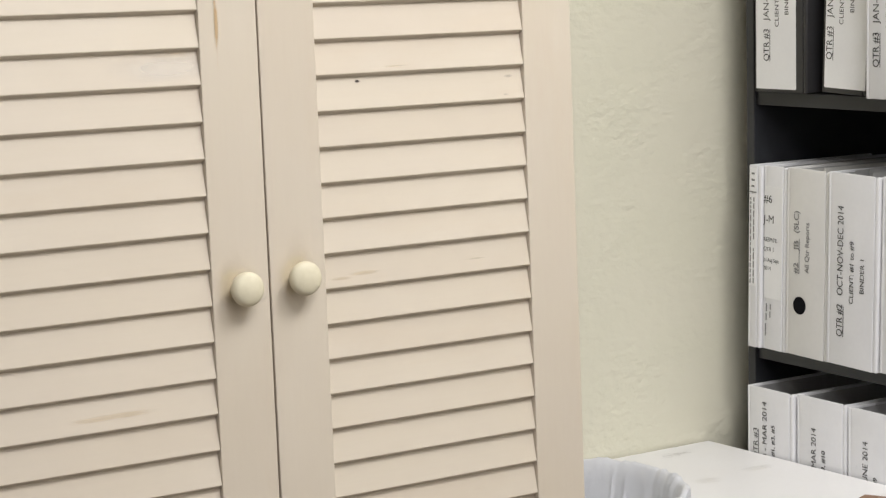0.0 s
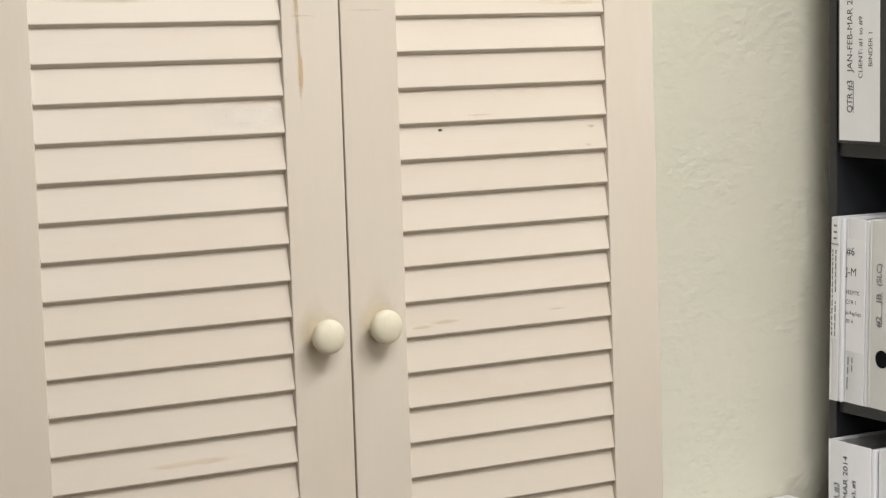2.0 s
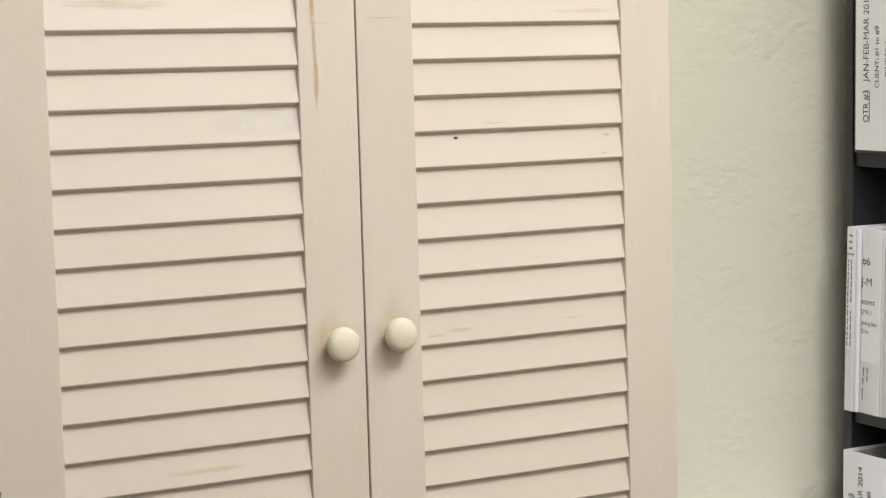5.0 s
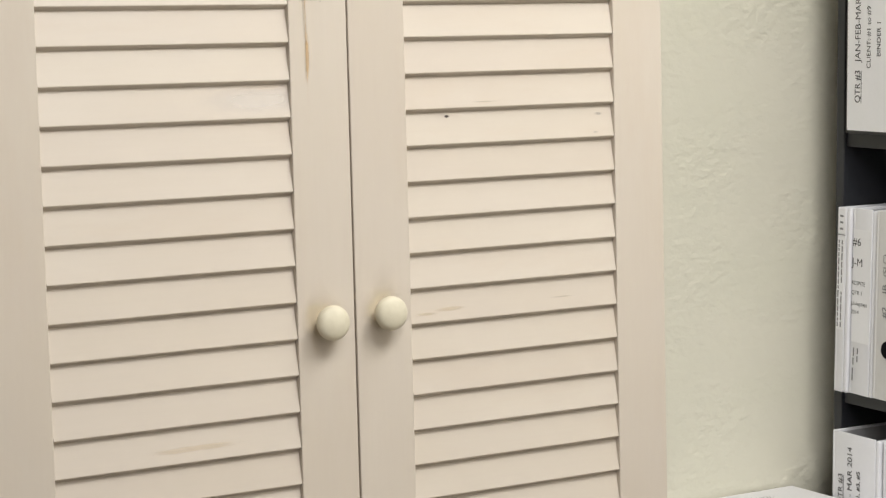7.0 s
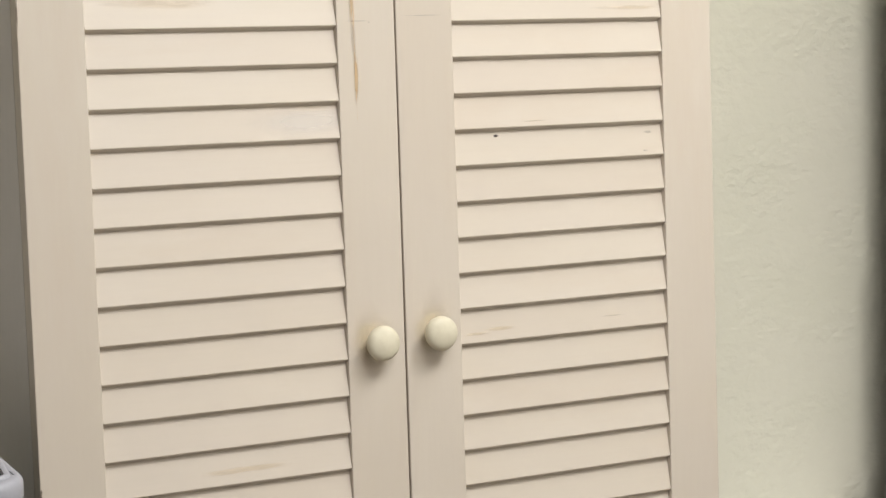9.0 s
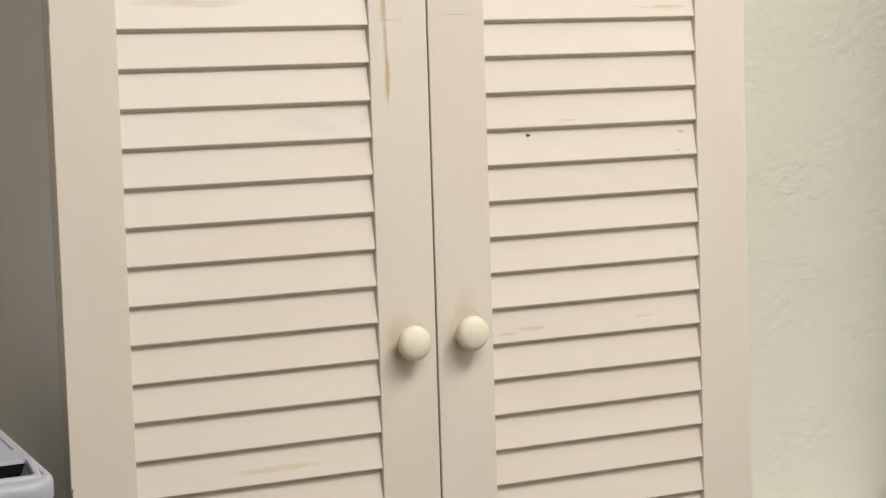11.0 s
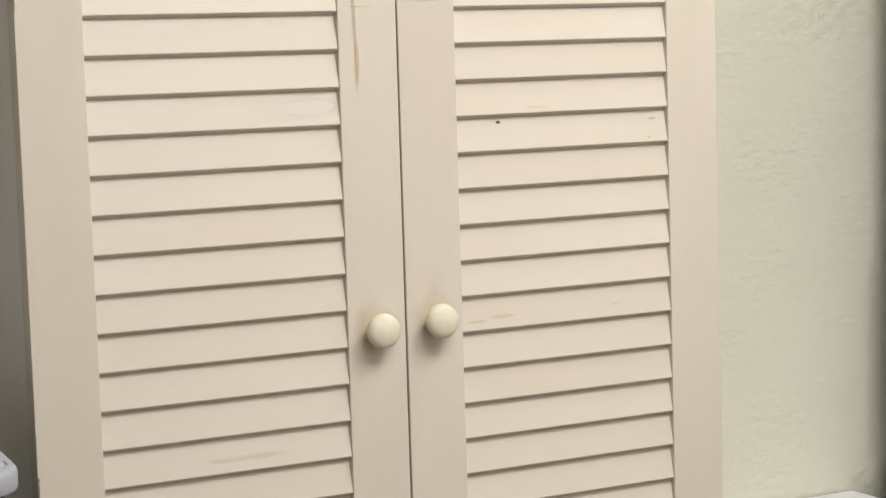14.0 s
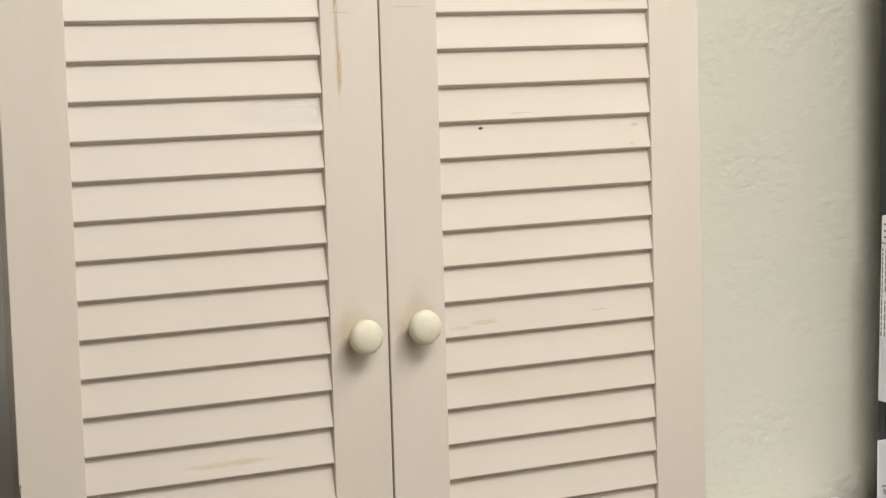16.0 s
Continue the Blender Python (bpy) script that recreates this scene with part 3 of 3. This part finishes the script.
def binder(y0, y1, z, label, skin=VINYL, x=1.06, high=0.292, turn=0.0, cover=0.262, full=0.7, lean=0.0, tabs=False):
    """A ring binder on a shelf, spine to the west: y0 is its edge by the wall, y1 the other."""
    w = y0 - y1
    tip = math.sin(radians(lean))
    b = thing("binder", LEANING @ pose(x, (y0 + y1) / 2 + high * tip, z + w / 2 * abs(tip), lean, 0, turn), label, "ring binder", "binders in the bookcase")
    h = w / 2
    part("spine", box((0, -h + 0.0088, 0.0008), (0.0036, h - 0.0075, high + 0.0006), 0.0012, 3), skin, b, smooth=True)
    # the cover away from the wall folds round in a broad soft edge
    part("cover", box((0.0002, -h, 0.0004), (cover, -h + 0.0090, high + 0.0002), 0.0036, 4), skin, b, smooth=True)
    part("cover", box((0.0004, h - 0.0054, 0.0004), (cover, h, high + 0.0002), 0.0018, 3), skin, b, smooth=True)
    part("hinge", box((0.0009, h - 0.0082, 0.001), (0.0036, h - 0.0048, high - 0.001)), skin, b)
    if w > 0.03:
        part("page_block", box((0.062, -h * full, 0.006), (cover - 0.025, h * (full - 0.25), high - 0.055), 0.001), PAGES, b)
        # added sheets: their grey darkens the covers' inner faces as shade would
        for y in (-h + 0.0093, h - 0.0058):
            part("lining", box((0.016, y - 0.0002, 0.004), (cover - 0.002, y + 0.0002, high - 0.004)), LINING, b, "added grey sheet that shades the binder's inside")
        part("ring_plate", box((0.0032, -0.012, 0.012), (0.007, 0.012, high - 0.012), 0.001), STEEL, b)
        for rz in (0.04, high / 2, high - 0.04):
            bm = bmesh.new()
            arc = [(0.006 + 0.85 * h * (1 - math.cos(t)), 0.85 * h * math.sin(t)) for t in (2 * math.pi * q / 20 for q in range(20))]
            loops = [[bm.verts.new((px + dx, py * (1 + dx * 20), rz + dz)) for px, py in arc] for dx, dz in ((-0.0012, 0), (0, 0.0012), (0.0012, 0), (0, -0.0012))]
            for p, q in zip(loops, loops[1:] + loops[:1]):
                for s in range(20):
                    bm.faces.new((p[s], p[(s + 1) % 20], q[(s + 1) % 20], q[s]))
            part("ring", bm, STEEL, b)
        if tabs:
            for q in range(9):
                y = -h * 0.8 + 1.5 * h * q / 8
                top = high + random.uniform(-0.016, 0.002)
                part("loose_sheet", box((random.uniform(0.02, 0.06), y, 0.01), (cover - random.uniform(0.01, 0.06), y + random.uniform(0.0008, 0.003), top)), random.choice((PAGES, LINING)), b)
    return b


def card(b, y0, y1, z0, z1, name="spine_label", material=PAPER, out=0.0005):
    """A paper insert on the spine of b; y and z from the binder's middle and base."""
    return part(name, box((-out, y1, z0), (0.0002, y0, z1)), material, b)


def rule(b, y, z0, z1, thick=0.0009, ink=INK, out=0.0008, level=False):
    if level:
        return part("printed_line", box((-out, z1, y), (-out + 0.0002, z0, y + thick)), ink, b)
    return part("printed_line", box((-out, y - thick, z0), (-out + 0.0002, y, z1)), ink, b)


def spine_text(b, left, base, quarter, months, client, number, out=0.0008):
    """The usual three lines that run up a spine; left is the edge of the label, base its foot."""
    words(quarter, 0.049, 0.0122, UPWARD, (-out, left - 0.0265, base + 0.044), b, bold=0.006)
    rule(b, left - 0.0282, base + 0.044, base + 0.093, 0.0010)
    words(months, 0.135, 0.0122, UPWARD, (-out, left - 0.0265, base + 0.107), b, bold=0.0)
    words(client, 0.094 if "to" in client else 0, 0.0086, UPWARD, (-out, left - 0.0490, base + 0.097), b, bold=0.004)
    words(number, 0.051, 0.0086, UPWARD, (-out, left - 0.0710, base + 0.115), b, bold=0.004)


# top row
Z1, Z2, Z3 = SHELVES[3] + 0.0003, SHELVES[2] + 0.0003, SHELVES[1] + 0.0003
top_a = binder(0.4025, 0.2845, Z1, "black vinyl ring binder with a white printed spine label", VINYL_BLACK, 1.064)
card(top_a, 0.0545, -0.0355, 0.0055, 0.286)
spine_text(top_a, 0.0515, 0.0040, "QTR #3", "JAN-FEB-MAR 2014", "CLIENT: #1 to #9", "BINDER 1")
top_b = binder(0.2435, 0.1485, Z1, "black vinyl ring binder with a white printed spine label", VINYL_BLACK, 1.066, lean=2.2)
card(top_b, 0.0415, -0.0445, 0.0085, 0.286)
spine_text(top_b, 0.0530, 0.0060, "QTR #3", "JAN-FEB-MAR 2014", "CLIENT: #10", "BINDER 2")
top_c = binder(0.1270, 0.0300, Z1, "white vinyl ring binder with a printed spine label", VINYL, 1.032)
spine_text(top_c, 0.0480, 0.0020, "QTR #3", "JAN-FEB-MAR 2014", "CLIENT: #18", "BINDER 3")
binder(0.0260, -0.0690, Z1, "white vinyl ring binder", VINYL, 1.06)
# middle row
mid_a = binder(0.4105, 0.3810, Z2, "thin white ring binder with small print on its spine", VINYL, 1.058, lean=1.3)
card(mid_a, 0.0125, -0.0035, 0.100, 0.246, "spine_label")
card(mid_a, 0.0125, -0.0035, 0.252, 0.288, "spine_label")
rule(mid_a, 0.249, 0.0135, -0.0045, 0.0014, INK_GREY, level=True)
for y in (0.0100, 0.0028):
    z = 0.104
    while z < 0.238:
        step = random.uniform(0.004, 0.012)
        if not 0.156 < z < 0.164:
            rule(mid_a, y, z, min(z + step, 0.241), 0.0024, INK_GREY)
        z += step + 0.0022
for z in (0.2575, 0.2675, 0.2775):
    rule(mid_a, z, 0.0075, 0.0005, 0.0030, INK_GREY, level=True)
mid_b = binder(0.3795, 0.3265, Z2, "white ring binder with a printed paper label on its spine", VINYL, 1.062, lean=1.3)
card(mid_b, 0.0230, -0.0175, 0.083, 0.260)
for text, z, size, bold in (("#6", 0.2345, 0.0125, 0.0), ("J-M", 0.2025, 0.0125, 0.0), ("RESPITE", 0.1730, 0.0062, 0.0), ("QTR 1", 0.1580, 0.0062, 0.0), ("Jul-Aug-Sept", 0.1410, 0.0062, 0.0), ("2014", 0.1275, 0.0062, 0.0)):
    words(text, 0.036 if "Aug" in text else 0.030 if "RES" in text else 0, size, LEVEL, (-0.0008, 0.0250, z), mid_b, INK, bold)
for z0, z1, y in ((0.022, 0.042, 0.0195), (0.047, 0.058, 0.0185), (0.061, 0.074, 0.0180), (0.052, 0.062, 0.0095), (0.065, 0.074, 0.0090)):
    rule(mid_b, y, z0, z1, 0.0022, INK_GREY)
mid_c = binder(0.3245, 0.2305, Z2 - 0.0002, "wide white ring binder with a finger hole in its spine", VINYL_AGED, 1.060, lean=1.3, tabs=True)
words("#2", 0.017, 0.0105, UPWARD, (-0.0008, 0.0185, 0.129), mid_c, INK_GREY, 0.01)
words("JB", 0.016, 0.0105, UPWARD, (-0.0008, 0.0185, 0.166), mid_c, INK_GREY, 0.01)
words("(SLC)", 0.034, 0.0105, UPWARD, (-0.0008, 0.0185, 0.192), mid_c, INK_GREY, 0.01)
rule(mid_c, 0.0170, 0.130, 0.184, 0.0009, INK_GREY)
words("All Qtr Reports", 0.078, 0.0090, UPWARD, (-0.0008, -0.0050, 0.133), mid_c, INK_GREY, 0.008)
# flat black disc in place of the hole's shaded inside
hole = part("finger_hole", lathe([(0.0138, 0.0), (0.0138, -0.0006)], 32), HOLE, mid_c, "dark round finger hole", smooth=True)
hole.matrix_local = Matrix.Translation((-0.0002, 0.0150, 0.0800)) @ pose(0, 0, 0, 0, 0, -90)
mid_d = binder(0.2285, 0.1225, Z2 - 0.0002, "wide white ring binder with printed spine lettering", VINYL, 1.056, lean=1.3, tabs=True)
spine_text(mid_d, 0.0455, 0.0005, "QTR #2", "OCT-NOV-DEC 2014", "CLIENT: #1 to #9", "BINDER 1")
binder(0.1185, 0.0170, Z2, "wide white ring binder", VINYL, 1.058, lean=1.3, tabs=True)
binder(0.0120, -0.0880, Z2, "wide white ring binder", VINYL, 1.060, lean=1.3)
# lower row
low_a = binder(0.4180, 0.3105, Z3, "wide white ring binder with printed spine lettering", VINYL, 1.058)
words("QTR #3", 0.050, 0.0105, UPWARD, (-0.0008, 0.0285, 0.174), low_a, INK, 0.0)
rule(low_a, 0.0272, 0.174, 0.224, 0.0010)
words("FEB - MAR 2014", 0.108, 0.0105, UPWARD, (-0.0008, 0.0070, 0.162), low_a, INK, 0.0)
words("#1, #3, #5", 0.050, 0.0080, UPWARD, (-0.0008, -0.0115, 0.186), low_a, INK, 0.012)
low_b = binder(0.3045, 0.1950, Z3, "wide white ring binder with printed spine lettering", VINYL, 1.060, 0.295)
words("MAR 2014", 0.062, 0.0105, UPWARD, (-0.0008, 0.0110, 0.185), low_b, INK, 0.0)
words("#8, #9, #10", 0.058, 0.0080, UPWARD, (-0.0008, -0.0090, 0.158), low_b, INK, 0.012)
low_c = binder(0.1900, 0.0825, Z3, "wide white ring binder with printed spine lettering", VINYL, 1.058, 0.295)
words("JUNE 2014", 0.068, 0.0105, UPWARD, (-0.0008, 0.0110, 0.181), low_c, INK, 0.0)
words("#7, #9", 0.032, 0.0080, UPWARD, (-0.0008, -0.0085, 0.165), low_c, INK, 0.012)
binder(0.0785, -0.0265, Z3, "wide white ring binder", VINYL, 1.06)

# small brown thing on the white top
block = thing("wooden_block", pose(0.948, 0.028, TABLE_Z, 0, 0, 25), "small brown wooden block lying on the white top", "wooden block")
part("body", box((-0.016, -0.03, 0.0), (0.016, 0.022, 0.015), 0.004, 3), BROWN, block, smooth=True)
